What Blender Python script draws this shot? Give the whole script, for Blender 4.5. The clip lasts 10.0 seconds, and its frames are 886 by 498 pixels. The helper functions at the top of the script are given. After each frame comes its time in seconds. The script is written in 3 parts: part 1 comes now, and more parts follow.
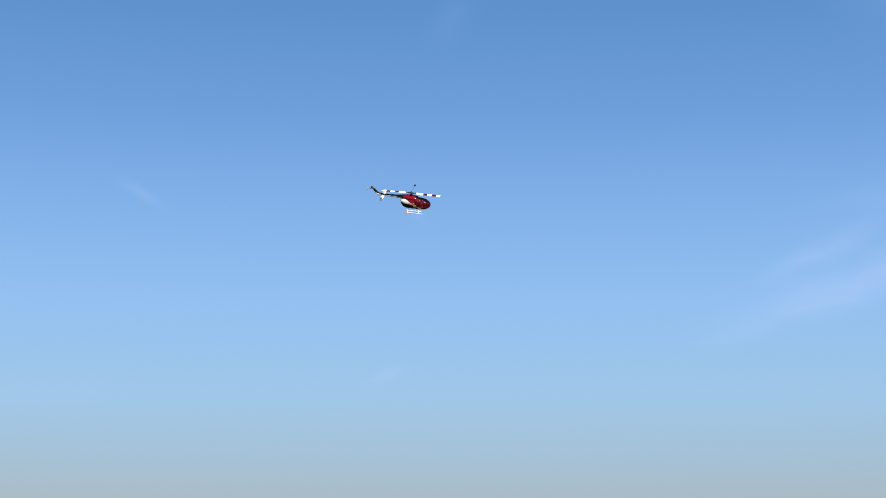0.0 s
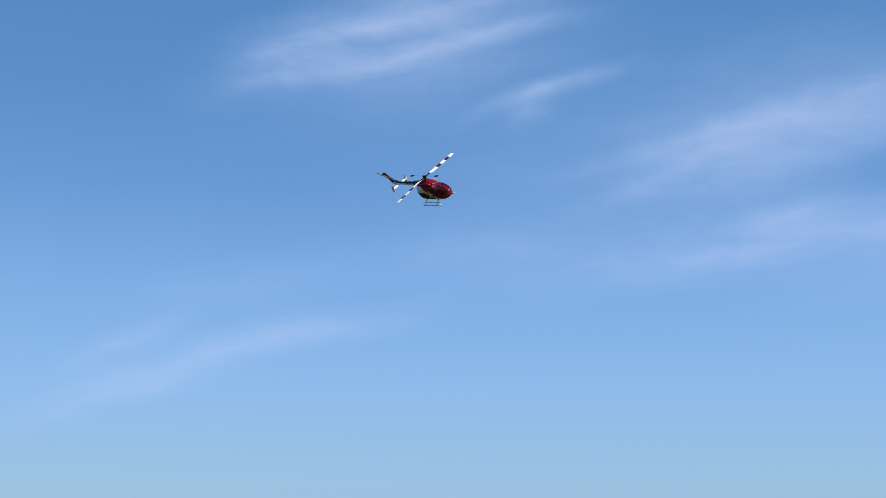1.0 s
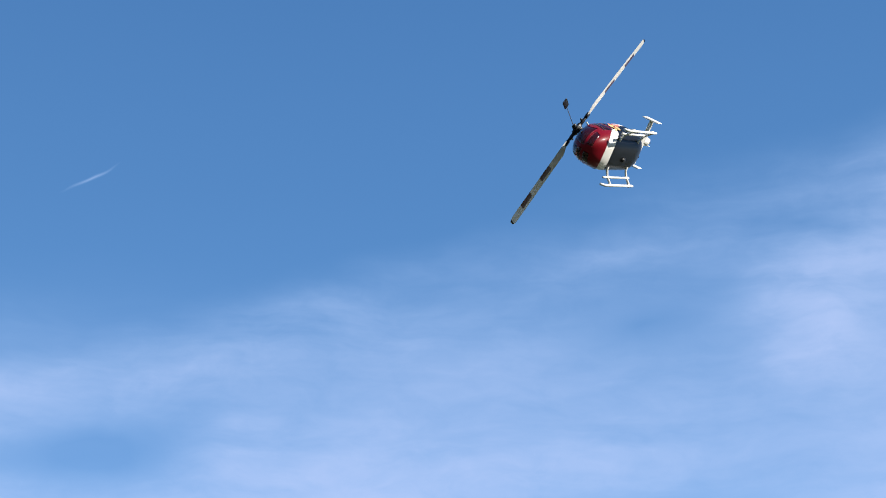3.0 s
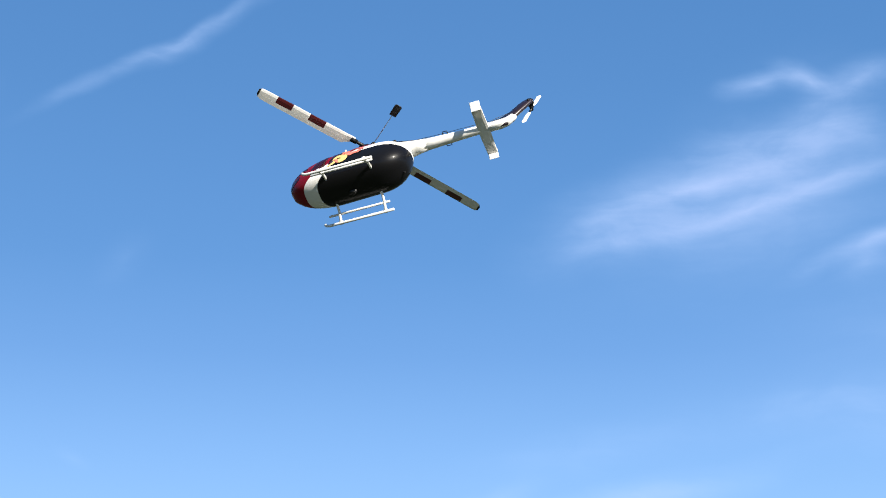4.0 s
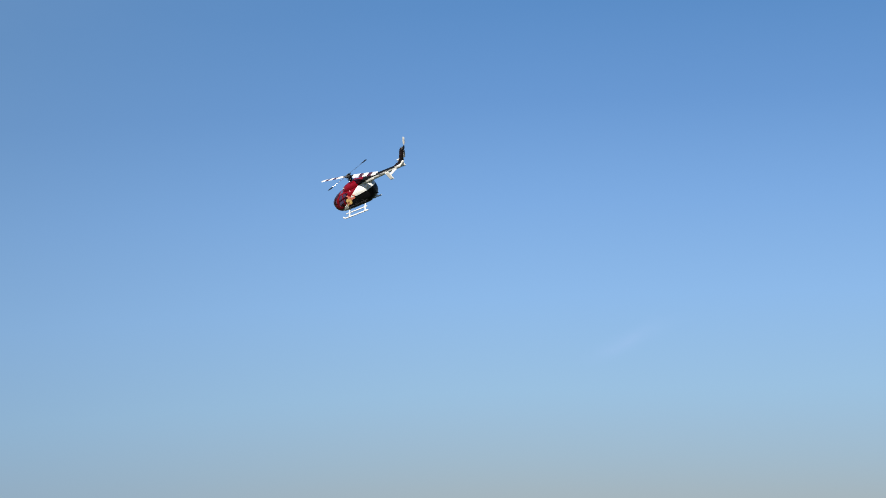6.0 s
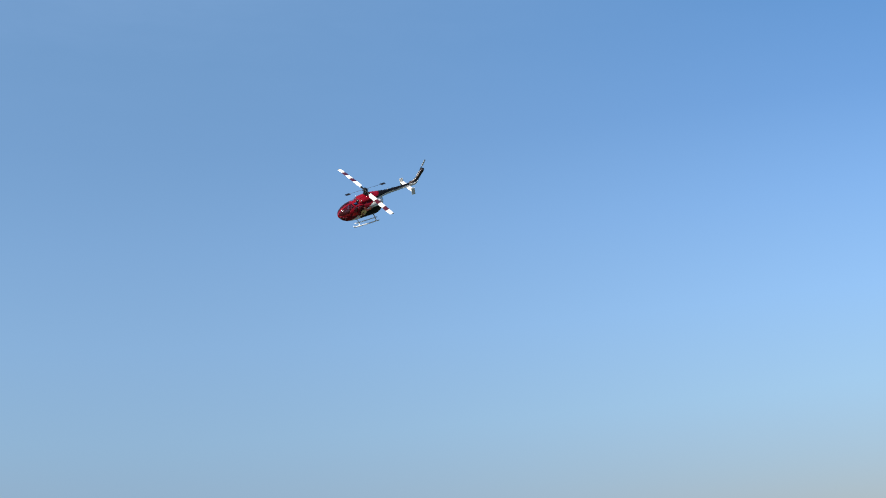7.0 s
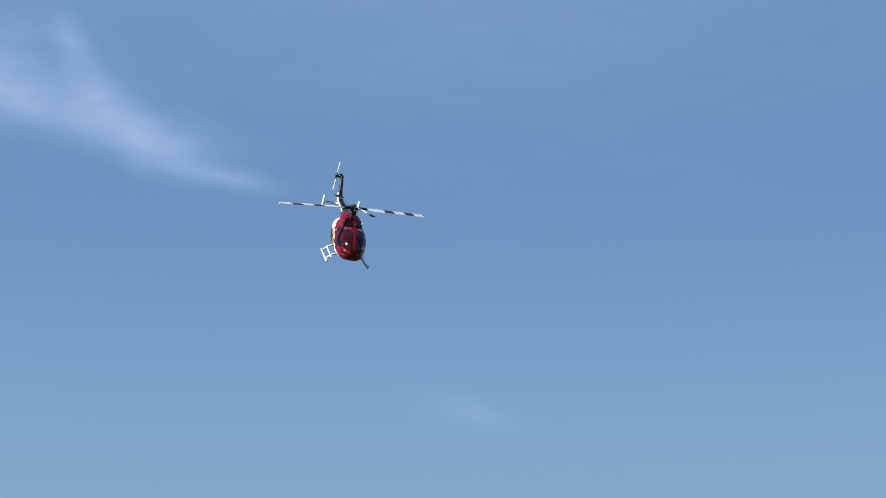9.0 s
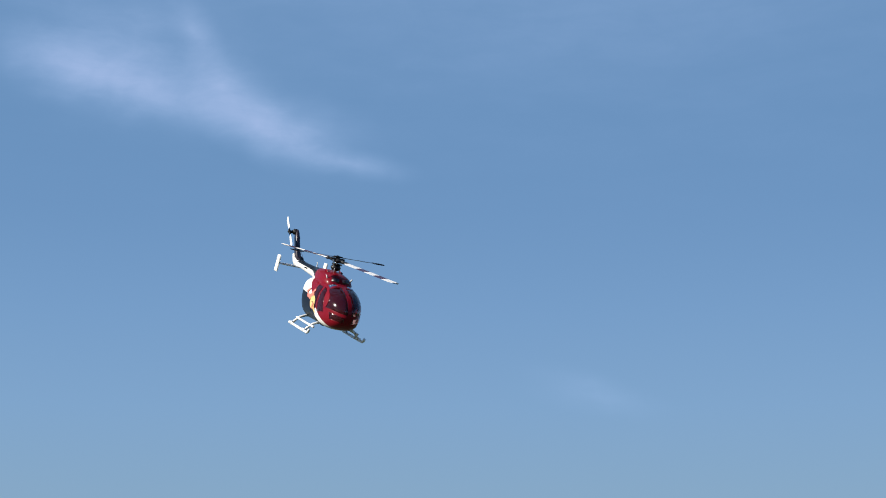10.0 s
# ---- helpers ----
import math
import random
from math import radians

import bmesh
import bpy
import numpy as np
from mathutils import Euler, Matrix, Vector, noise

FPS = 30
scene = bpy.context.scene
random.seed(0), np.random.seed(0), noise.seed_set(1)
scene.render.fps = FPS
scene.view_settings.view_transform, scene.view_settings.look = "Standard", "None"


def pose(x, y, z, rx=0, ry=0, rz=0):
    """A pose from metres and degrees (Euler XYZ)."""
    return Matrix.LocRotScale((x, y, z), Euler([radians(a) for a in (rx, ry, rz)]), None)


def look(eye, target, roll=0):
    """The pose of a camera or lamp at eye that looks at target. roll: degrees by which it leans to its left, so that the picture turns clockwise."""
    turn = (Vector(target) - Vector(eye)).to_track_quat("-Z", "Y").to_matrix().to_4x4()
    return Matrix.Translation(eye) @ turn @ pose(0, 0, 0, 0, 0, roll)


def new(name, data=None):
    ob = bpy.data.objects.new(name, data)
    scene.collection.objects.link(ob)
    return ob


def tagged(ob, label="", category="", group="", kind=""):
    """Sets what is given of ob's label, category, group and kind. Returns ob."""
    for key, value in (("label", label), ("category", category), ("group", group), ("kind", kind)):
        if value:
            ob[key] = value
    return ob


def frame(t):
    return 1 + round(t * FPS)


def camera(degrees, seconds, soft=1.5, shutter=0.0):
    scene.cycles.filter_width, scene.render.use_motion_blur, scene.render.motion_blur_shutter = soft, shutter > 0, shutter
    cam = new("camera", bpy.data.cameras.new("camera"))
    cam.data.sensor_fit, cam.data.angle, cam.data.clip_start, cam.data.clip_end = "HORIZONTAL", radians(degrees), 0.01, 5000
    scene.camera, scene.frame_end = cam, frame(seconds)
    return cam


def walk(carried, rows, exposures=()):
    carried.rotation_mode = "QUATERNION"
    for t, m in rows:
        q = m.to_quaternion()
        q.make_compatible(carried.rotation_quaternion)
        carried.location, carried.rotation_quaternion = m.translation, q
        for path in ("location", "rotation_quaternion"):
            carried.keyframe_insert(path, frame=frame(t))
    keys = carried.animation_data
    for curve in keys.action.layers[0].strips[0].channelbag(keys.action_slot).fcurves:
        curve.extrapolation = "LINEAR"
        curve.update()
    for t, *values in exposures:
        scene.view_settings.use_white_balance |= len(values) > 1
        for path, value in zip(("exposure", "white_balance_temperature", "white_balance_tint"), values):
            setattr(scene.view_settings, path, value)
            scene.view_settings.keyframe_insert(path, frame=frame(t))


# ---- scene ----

EYE = (0.0, 0.0, 1.6)


def aim(azimuth, elevation):
    """The camera's pose: it stands in one spot and turns after the helicopter."""
    a, e = radians(azimuth), radians(elevation)
    way = Vector((math.sin(a) * math.cos(e), math.cos(a) * math.cos(e), math.sin(e)))
    return look(EYE, Vector(EYE) + way * 10)


cam = camera(28.38, 10.0, soft=1.0)
walk(cam, [(t, aim(a, e)) for t, a, e in (
    (0.0, 0.00, 11.00), (0.1, 2.26, 11.21), (0.2, 4.52, 11.42), (0.3, 6.79, 11.63), (0.4, 9.05, 11.85),
    (0.5, 11.32, 12.11), (0.6, 13.57, 12.41), (0.7, 15.81, 12.74), (0.8, 18.06, 13.09), (0.9, 20.35, 13.44),
    (1.0, 22.70, 13.77), (1.1, 25.10, 14.06), (1.2, 27.55, 14.31), (1.3, 30.05, 14.57), (1.4, 32.59, 14.87),
    (1.5, 35.20, 15.25), (1.6, 37.99, 15.73), (1.7, 40.97, 16.29), (1.8, 43.93, 16.89), (1.9, 46.71, 17.51),
    (2.0, 49.09, 18.12), (2.1, 51.18, 18.72), (2.2, 53.09, 19.34), (2.3, 54.70, 19.97), (2.4, 55.89, 20.58),
    (2.5, 56.55, 21.17), (2.6, 56.74, 21.76), (2.7, 56.35, 22.27), (2.8, 55.00, 22.62), (2.9, 52.74, 22.83),
    (3.0, 49.87, 22.91), (3.1, 46.67, 22.90), (3.2, 43.44, 22.83), (3.3, 40.16, 22.69), (3.4, 36.61, 22.47),
    (3.5, 32.84, 22.16), (3.6, 28.87, 21.77), (3.7, 24.73, 21.29), (3.8, 20.46, 20.70), (3.9, 15.93, 19.98),
    (4.0, 11.24, 19.16), (4.1, 6.73, 18.39), (4.2, 2.50, 17.74), (4.3, -1.56, 17.15), (4.4, -5.39, 16.58),
    (4.5, -8.94, 15.99), (4.6, -12.13, 15.34), (4.7, -14.98, 14.66), (4.8, -17.60, 13.98), (4.9, -20.10, 13.36),
    (5.0, -22.59, 12.85), (5.1, -25.04, 12.47), (5.2, -27.38, 12.19), (5.3, -29.66, 11.97), (5.4, -31.89, 11.77),
    (5.5, -34.12, 11.55), (5.6, -36.36, 11.31), (5.7, -38.55, 11.09), (5.8, -40.61, 10.93), (5.9, -42.56, 10.83),
    (6.0, -44.44, 10.77), (6.1, -46.26, 10.72), (6.2, -48.08, 10.66), (6.3, -49.91, 10.59), (6.4, -51.75, 10.51),
    (6.5, -53.57, 10.43), (6.6, -55.35, 10.35), (6.7, -57.09, 10.29), (6.8, -58.77, 10.26), (6.9, -60.39, 10.25),
    (7.0, -61.96, 10.26), (7.1, -63.51, 10.31), (7.2, -65.02, 10.40), (7.3, -66.50, 10.52), (7.4, -67.93, 10.66),
    (7.5, -69.29, 10.82), (7.6, -70.59, 11.02), (7.7, -71.82, 11.28), (7.8, -73.00, 11.55), (7.9, -74.16, 11.78),
    (8.0, -75.33, 11.92), (8.1, -76.48, 11.95), (8.2, -77.61, 11.89), (8.3, -78.74, 11.80), (8.4, -79.86, 11.73),
    (8.5, -80.99, 11.74), (8.6, -82.17, 11.85), (8.7, -83.39, 12.04), (8.8, -84.60, 12.25), (8.9, -85.74, 12.44),
    (9.0, -86.76, 12.57), (9.1, -87.68, 12.64), (9.2, -88.54, 12.68), (9.3, -89.31, 12.69), (9.4, -89.95, 12.67),
    (9.5, -90.45, 12.63), (9.6, -90.75, 12.55), (9.7, -90.87, 12.43), (9.8, -90.89, 12.29), (9.9, -90.88, 12.15),
    (10.0, -90.92, 12.02),
)], exposures=[(0.0, 0.95), (1.0, 0.89), (2.0, 0.94), (2.5, 0.96), (3.3, 1.14), (3.8, 1.24), (4.2, 1.18), (4.6, 1.02), (5.0, 0.90), (5.5, 0.82), (6.8, 1.02), (7.4, 1.18), (7.8, 0.94), (8.2, 0.87), (10.0, 0.88)])

# ---------------------------------------------------------------- light
SUN_AZ, SUN_EL = radians(160), radians(31)


def build_world():
    w = bpy.data.worlds.new("sky")
    scene.world = w
    w.use_nodes = True
    nt = w.node_tree
    nt.nodes.clear()

    def node(kind, **values):
        n = nt.nodes.new(kind)
        for k, v in values.items():
            n.inputs[k].default_value = v
        return n

    def math_node(op, a, b=0.0, clamp=False):
        n = nt.nodes.new("ShaderNodeMath")
        n.operation, n.use_clamp = op, clamp
        for i, v in enumerate((a, b)):
            if isinstance(v, (int, float)):
                n.inputs[i].default_value = v
            else:
                nt.links.new(v, n.inputs[i])
        return n.outputs[0]

    def mix(f, a, b, how="MIX"):
        n = nt.nodes.new("ShaderNodeMix")
        n.data_type, n.blend_type = "RGBA", how
        for sock, v in ((n.inputs[0], f), (n.inputs[6], a), (n.inputs[7], b)):
            if isinstance(v, (int, float, tuple)):
                sock.default_value = v
            else:
                nt.links.new(v, sock)
        return n.outputs[2]

    coord = nt.nodes.new("ShaderNodeTexCoord")
    sep = nt.nodes.new("ShaderNodeSeparateXYZ")
    nt.links.new(coord.outputs["Generated"], sep.inputs[0])
    x, y, z = sep.outputs
    az = math_node("MULTIPLY", math_node("ARCTAN2", x, y), 57.2958)
    el = math_node("MULTIPLY", math_node("ARCSINE", z), 57.2958)

    # sky dimmed and greyed left of azimuth -40, carrying part of an exposure drop
    left_dim = node("ShaderNodeMapRange")
    left_dim.interpolation_type = "SMOOTHSTEP"
    left_dim.inputs["From Min"].default_value, left_dim.inputs["From Max"].default_value = -40.0, -74.0
    nt.links.new(az, left_dim.inputs["Value"])
    # clear sky: haze over the horizon, deeper blue above
    ramp = nt.nodes.new("ShaderNodeValToRGB")
    cr = ramp.color_ramp
    stops = ((-20, (0.170, 0.178, 0.153)), (-2, (0.315, 0.332, 0.332)), (2.0, (0.310, 0.361, 0.391)), (3.9, (0.285, 0.404, 0.518)), (6.1, (0.268, 0.446, 0.646)),
             (9.2, (0.225, 0.416, 0.710)), (12.4, (0.170, 0.348, 0.663)), (15.6, (0.115, 0.270, 0.565)), (18.8, (0.083, 0.225, 0.497)), (24.5, (0.065, 0.189, 0.433)),
             (36, (0.043, 0.140, 0.348)), (90, (0.025, 0.093, 0.255)))
    while len(cr.elements) < len(stops):
        cr.elements.new(0.5)
    for e, (deg, c) in zip(cr.elements, stops):
        e.position, e.color = (deg + 20) / 110, (*c, 1)
    height = math_node("ADD", el, math_node("MULTIPLY", left_dim.outputs[0], 2.4))
    nt.links.new(math_node("MULTIPLY", math_node("ADD", height, 20.0), 1 / 110), ramp.inputs[0])
    sky = nt.nodes.new("ShaderNodeTexSky")
    sky.sky_type, sky.sun_disc = "NISHITA", False
    sky.sun_elevation, sky.sun_rotation = SUN_EL, SUN_AZ
    nishita = mix(1.0, sky.outputs[0], (.08, .08, .08, 1), "MULTIPLY")
    clear = mix(0.10, ramp.outputs[0], nishita)
    clear = mix(left_dim.outputs[0], clear, mix(0.45, mix(1.0, clear, (.90, .855, .80, 1), "MULTIPLY"), (.150, .272, .450, 1)))

    # high cloud: wisps laid out by azimuth and elevation, broken up by streaky noise
    flat = nt.nodes.new("ShaderNodeCombineXYZ")
    nt.links.new(az, flat.inputs[0])
    nt.links.new(el, flat.inputs[1])
    warp = node("ShaderNodeTexNoise", Scale=0.2, Detail=3.0, Roughness=0.55)
    nt.links.new(flat.outputs[0], warp.inputs["Vector"])
    shift = nt.nodes.new("ShaderNodeVectorMath")
    shift.operation = "MULTIPLY_ADD"
    nt.links.new(warp.outputs["Color"], shift.inputs[0])
    shift.inputs[1].default_value, shift.inputs[2].default_value = (1.9, 1.2, 0), (-0.95, -0.6, 0)
    moved = nt.nodes.new("ShaderNodeVectorMath")
    nt.links.new(flat.outputs[0], moved.inputs[0])
    nt.links.new(shift.outputs[0], moved.inputs[1])

    def streaks(turn, sx, sy, scale, detail, lo, hi):
        m = nt.nodes.new("ShaderNodeMapping")
        m.inputs["Rotation"].default_value = (0, 0, radians(-turn))
        m.inputs["Scale"].default_value = (sx, sy, 1)
        nt.links.new(moved.outputs[0], m.inputs["Vector"])
        n = node("ShaderNodeTexNoise", Scale=scale, Detail=detail, Roughness=0.6, Distortion=0.3)
        nt.links.new(m.outputs[0], n.inputs["Vector"])
        r = node("ShaderNodeMapRange")
        nt.links.new(n.outputs["Fac"], r.inputs["Value"])
        r.inputs["From Min"].default_value, r.inputs["From Max"].default_value = lo, hi
        return r.outputs[0]

    rising = math_node("MULTIPLY", streaks(13, 0.16, 1.0, 0.60, 4.0, 0.10, 0.64), math_node("ADD", math_node("MULTIPLY", streaks(11, 0.4, 0.9, 1.3, 6.0, 0.28, 0.68), 0.5), 0.5))
    falling = math_node("MULTIPLY", streaks(-30, 0.22, 1.0, 0.6, 5.0, 0.05, 0.62), math_node("ADD", math_node("MULTIPLY", streaks(-20, 0.7, 1.0, 0.9, 5.0, 0.2, 0.7), 0.5), 0.5))
    # small broken patches along the lower edge of the cloud bank
    fleck = streaks(6, 1.1, 2.0, 1.3, 3.0, 0.54, 0.66)

    def wisps(rows, breakup):
        total = None
        for a, e, turn, length, width, strength in rows:
            m = nt.nodes.new("ShaderNodeMapping")
            m.vector_type = "TEXTURE"
            m.inputs["Location"].default_value = (a, e, 0)
            m.inputs["Rotation"].default_value = (0, 0, radians(turn))
            m.inputs["Scale"].default_value = (length, width, 1)
            nt.links.new(moved.outputs[0], m.inputs["Vector"])
            g = nt.nodes.new("ShaderNodeTexGradient")
            g.gradient_type = "QUADRATIC_SPHERE"
            nt.links.new(m.outputs[0], g.inputs[0])
            v = math_node("MULTIPLY", g.outputs["Fac"], strength)
            total = v if total is None else math_node("ADD", total, v)
        return math_node("MULTIPLY", total, breakup)

    # azimuth, elevation, slope, half length, half width (degrees), strength
    cloud_up = wisps((
        (15.7, 10.3, 15, 9.9, 1.00, 0.95), (12.0, 8.8, 17, 5.6, 0.86, 0.50), (21.9, 20.1, 12, 7.8, 0.60, 1.20), (20.1, 20.9, 14, 5.7, 0.53, 1.00),
        (24.4, 20.8, 14, 3.3, 0.53, 0.50), (17.8, 19.8, 14, 3.9, 1.73, 0.30), (26.1, 18.8, 17, 4.3, 0.60, 0.90), (32.4, 17.4, 12, 8.0, 0.80, 0.90),
        (31.8, 16.7, 7, 3.4, 0.60, 0.50), (30.2, 16.0, 19, 5.4, 0.80, 0.50), (34.7, 14.6, 11, 4.1, 0.73, 0.75), (25.6, 13.6, 1, 9.6, 1.60, 0.30),
        (41.4, 18.8, 15, 13.9, 2.40, 0.70), (45.4, 15.5, 2, 6.8, 2.26, 0.75), (38.9, 14.4, 5, 16.5, 2.13, 0.45), (32.6, 16.2, 14, 5.6, 2.00, 0.35),
        (32.9, 13.6, 8, 12.0, 1.46, 0.75), (43.2, 17.0, 5, 2.3, 0.93, 0.50), (47.4, 11.8, 11, 3.5, 1.06, 0.60), (41.1, 13.7, 10, 9.9, 2.35, 0.70),
        (51.7, 15.8, 8, 14.3, 3.13, 0.60), (58.4, 11.8, 2, 7.6, 3.13, 0.60), (56.7, 22.5, 7, 11.8, 1.41, 0.40), (61.9, 20.8, 28, 4.2, 3.44, 0.60),
        (62.9, 20.0, 25, 3.8, 3.99, 1.60), (59.1, 11.6, 6, 6.7, 2.93, 0.90), (46.5, 16.9, 2, 5.5, 1.73, 0.50), (47.1, 21.7, 13, 8.8, 1.33, 0.30),
        (62.6, 24.3, 8, 14.7, 2.26, 0.35), (67.6, 22.2, 19, 7.0, 5.32, 0.90), (67.3, 23.0, 13, 7.5, 2.79, 0.70), (71.5, 22.0, 6, 4.9, 3.33, 0.90),
        (68.0, 17.9, 14, 5.4, 4.66, 0.50), (48.1, 14.7, 4, 9.2, 2.66, 0.55), (56.1, 16.1, 11, 8.2, 2.40, 0.45), (43.4, 16.3, -9, 2.5, 2.00, 0.30),
        (66.3, 14.3, 2, 7.3, 3.33, 0.80), (48.0, 19.6, 8, 8.7, 2.40, 0.40), (1.0, 25.1, 26, 7.3, 0.53, 0.60), (1.9, 25.7, 25, 5.1, 0.33, 0.35),
        (22.2, 24.1, 4, 2.0, 0.53, 0.90), (24.0, 24.0, -25, 1.9, 0.67, 0.90), (25.7, 23.9, 16, 2.6, 0.93, 0.60), (24.0, 23.4, 12, 1.5, 0.60, 0.40),
        (20.6, 20.9, 15, 9.3, 2.26, 0.75), (22.6, 21.5, 19, 6.3, 3.99, 0.40), (24.8, 22.7, 9, 2.8, 1.33, 0.50), (25.4, 18.0, 23, 1.4, 0.93, 0.50),
        (17.4, 20.4, 3, 2.9, 1.06, 0.30), (16.0, 12.3, 8, 6.8, 1.46, 0.25), (-6.6, 22.8, 29, 3.4, 1.10, 0.22), (0.4, 18.4, 40, 1.7, 0.86, 0.13),
        (-1.8, 6.9, 21, 1.3, 0.47, 0.45), (12.2, 10.5, 18, 3.6, 0.80, 0.50), (-13.2, 5.9, 3, 5.4, 1.33, 0.12),
        (-38.2, 7.7, 20, 2.6, 0.55, 0.40),
    ), rising)
    cloud_down = wisps((
        (-102.7, 17.5, -9, 4.7, 1.66, 0.90), (-101.2, 17.1, -16, 3.4, 1.00, 0.60), (-97.3, 15.9, -26, 3.5, 1.20, 1.10), (-98.5, 17.1, -48, 1.8, 1.13, 0.80),
        (-99.4, 18.9, -56, 1.7, 1.00, 0.50), (-94.2, 14.8, -10, 3.2, 0.67, 0.70), (-102.1, 18.5, -7, 5.7, 3.66, 0.50), (-95.6, 15.9, -14, 3.6, 1.46, 0.45),
        (-99.3, 17.0, -10, 3.4, 1.73, 0.40), (-96.9, 16.4, -34, 4.5, 1.33, 0.50), (-86.3, 7.6, -17, 3.0, 0.60, 0.20), (-86.1, 7.2, -14, 3.4, 0.80, 0.18),
        (-10.1, 12.7, -32, 1.5, 0.40, 0.30), (-0.9, 11.9, -23, 1.0, 0.40, 0.15),
    ), falling)
    trail = wisps((
        (37.2, 24.9, 28, 1.35, 0.08, 0.50),
    ), 1.0)
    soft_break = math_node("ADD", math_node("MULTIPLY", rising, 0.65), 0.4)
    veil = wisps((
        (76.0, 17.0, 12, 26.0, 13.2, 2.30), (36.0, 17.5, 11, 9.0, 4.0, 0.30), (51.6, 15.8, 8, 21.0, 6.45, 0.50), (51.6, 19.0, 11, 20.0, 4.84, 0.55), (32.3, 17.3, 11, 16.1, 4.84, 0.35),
        # last row: wide veil added to lighten the upper sky around azimuth -87
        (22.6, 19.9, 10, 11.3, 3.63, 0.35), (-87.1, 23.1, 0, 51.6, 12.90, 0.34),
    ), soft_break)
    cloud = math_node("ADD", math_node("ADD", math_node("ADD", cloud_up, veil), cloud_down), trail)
    # blue gaps between the sheets
    gaps = wisps((
        (38.0, 15.8, 7, 5.0, 1.46, 0.90), (56.6, 13.9, 15, 3.5, 1.13, 0.90), (55.0, 23.7, -3, 6.0, 0.80, 0.70), (57.1, 20.3, 10, 5.7, 1.60, 0.60),
        (56.5, 14.0, 2, 4.5, 1.20, 0.60), (62.3, 23.3, -1, 3.9, 0.80, 0.60), (38.0, 16.1, -1, 4.3, 1.33, 0.70), (43.5, 11.2, 5, 4.2, 2.00, 0.50),
        (43.7, 10.9, 7, 7.5, 1.33, 0.50),
    ), math_node("MULTIPLY", soft_break, 1.4))
    cloud = math_node("MULTIPLY", cloud, math_node("SUBTRACT", 1.0, math_node("MINIMUM", gaps, 0.75)))
    # thick cloud lets ever less of the blue through
    cloud = math_node("SUBTRACT", 1.0, math_node("POWER", 0.25, cloud))
    patch = wisps(((69.0, 14.3, 4, 9.0, 2.0, .9),), fleck)
    cloud = math_node("SUBTRACT", cloud, math_node("MULTIPLY", patch, 0.6), True)
    lit = mix(math_node("MULTIPLY", cloud, 0.86), clear, mix(cloud, (.345, .510, .800, 1), (.405, .492, .742, 1)))

    back = node("ShaderNodeBackground", Strength=0.65)
    nt.links.new(lit, back.inputs[0])
    out = nt.nodes.new("ShaderNodeOutputWorld")
    nt.links.new(back.outputs[0], out.inputs[0])


build_world()
sun = new("sun", bpy.data.lights.new("sun", "SUN"))
sun.data.energy, sun.data.angle, sun.data.color = 5.0, radians(0.53), (1.0, 0.93, 0.82)
sun.rotation_mode = "QUATERNION"
sun.rotation_quaternion = Vector((math.cos(SUN_EL) * math.sin(SUN_AZ), math.cos(SUN_EL) * math.cos(SUN_AZ), math.sin(SUN_EL))).to_track_quat("Z", "Y")


# ---------------------------------------------------------------- materials
def material(name, color, rough=0.4, metal=0.0, coat=0.0, grain=0.12, scale=40.0, bump=0.0, gloss=0.5):
    m = bpy.data.materials.new(name)
    m.use_nodes = True
    nt = m.node_tree
    b = nt.nodes["Principled BSDF"]
    b.inputs["Roughness"].default_value, b.inputs["Metallic"].default_value = rough, metal
    b.inputs["Coat Weight"].default_value, b.inputs["Coat Roughness"].default_value = coat, 0.07
    b.inputs["Specular IOR Level"].default_value = gloss
    coord = nt.nodes.new("ShaderNodeTexCoord")
    big, fine = nt.nodes.new("ShaderNodeTexNoise"), nt.nodes.new("ShaderNodeTexNoise")
    for n, s in ((big, scale * 0.15), (fine, scale)):
        n.inputs["Scale"].default_value, n.inputs["Detail"].default_value = s, 4.0
        nt.links.new(coord.outputs["Object"], n.inputs["Vector"])
    both = nt.nodes.new("ShaderNodeMath")
    both.operation = "ADD"
    nt.links.new(big.outputs["Fac"], both.inputs[0])
    nt.links.new(fine.outputs["Fac"], both.inputs[1])
    vary = nt.nodes.new("ShaderNodeMapRange")
    for i, v in enumerate((0.6, 1.4, 1 - grain, 1 + grain)):
        vary.inputs[i + 1].default_value = v
    nt.links.new(both.outputs[0], vary.inputs[0])
    tint = nt.nodes.new("ShaderNodeMix")
    tint.data_type, tint.blend_type = "RGBA", "MULTIPLY"
    tint.inputs[0].default_value, tint.inputs[6].default_value = 1.0, (*color, 1)
    nt.links.new(vary.outputs[0], tint.inputs[7])
    nt.links.new(tint.outputs[2], b.inputs["Base Color"])
    if bump:
        bp = nt.nodes.new("ShaderNodeBump")
        bp.inputs["Strength"].default_value, bp.inputs["Distance"].default_value = bump, 0.002
        nt.links.new(fine.outputs["Fac"], bp.inputs["Height"])
        nt.links.new(bp.outputs[0], b.inputs["Normal"])
    return m, tint


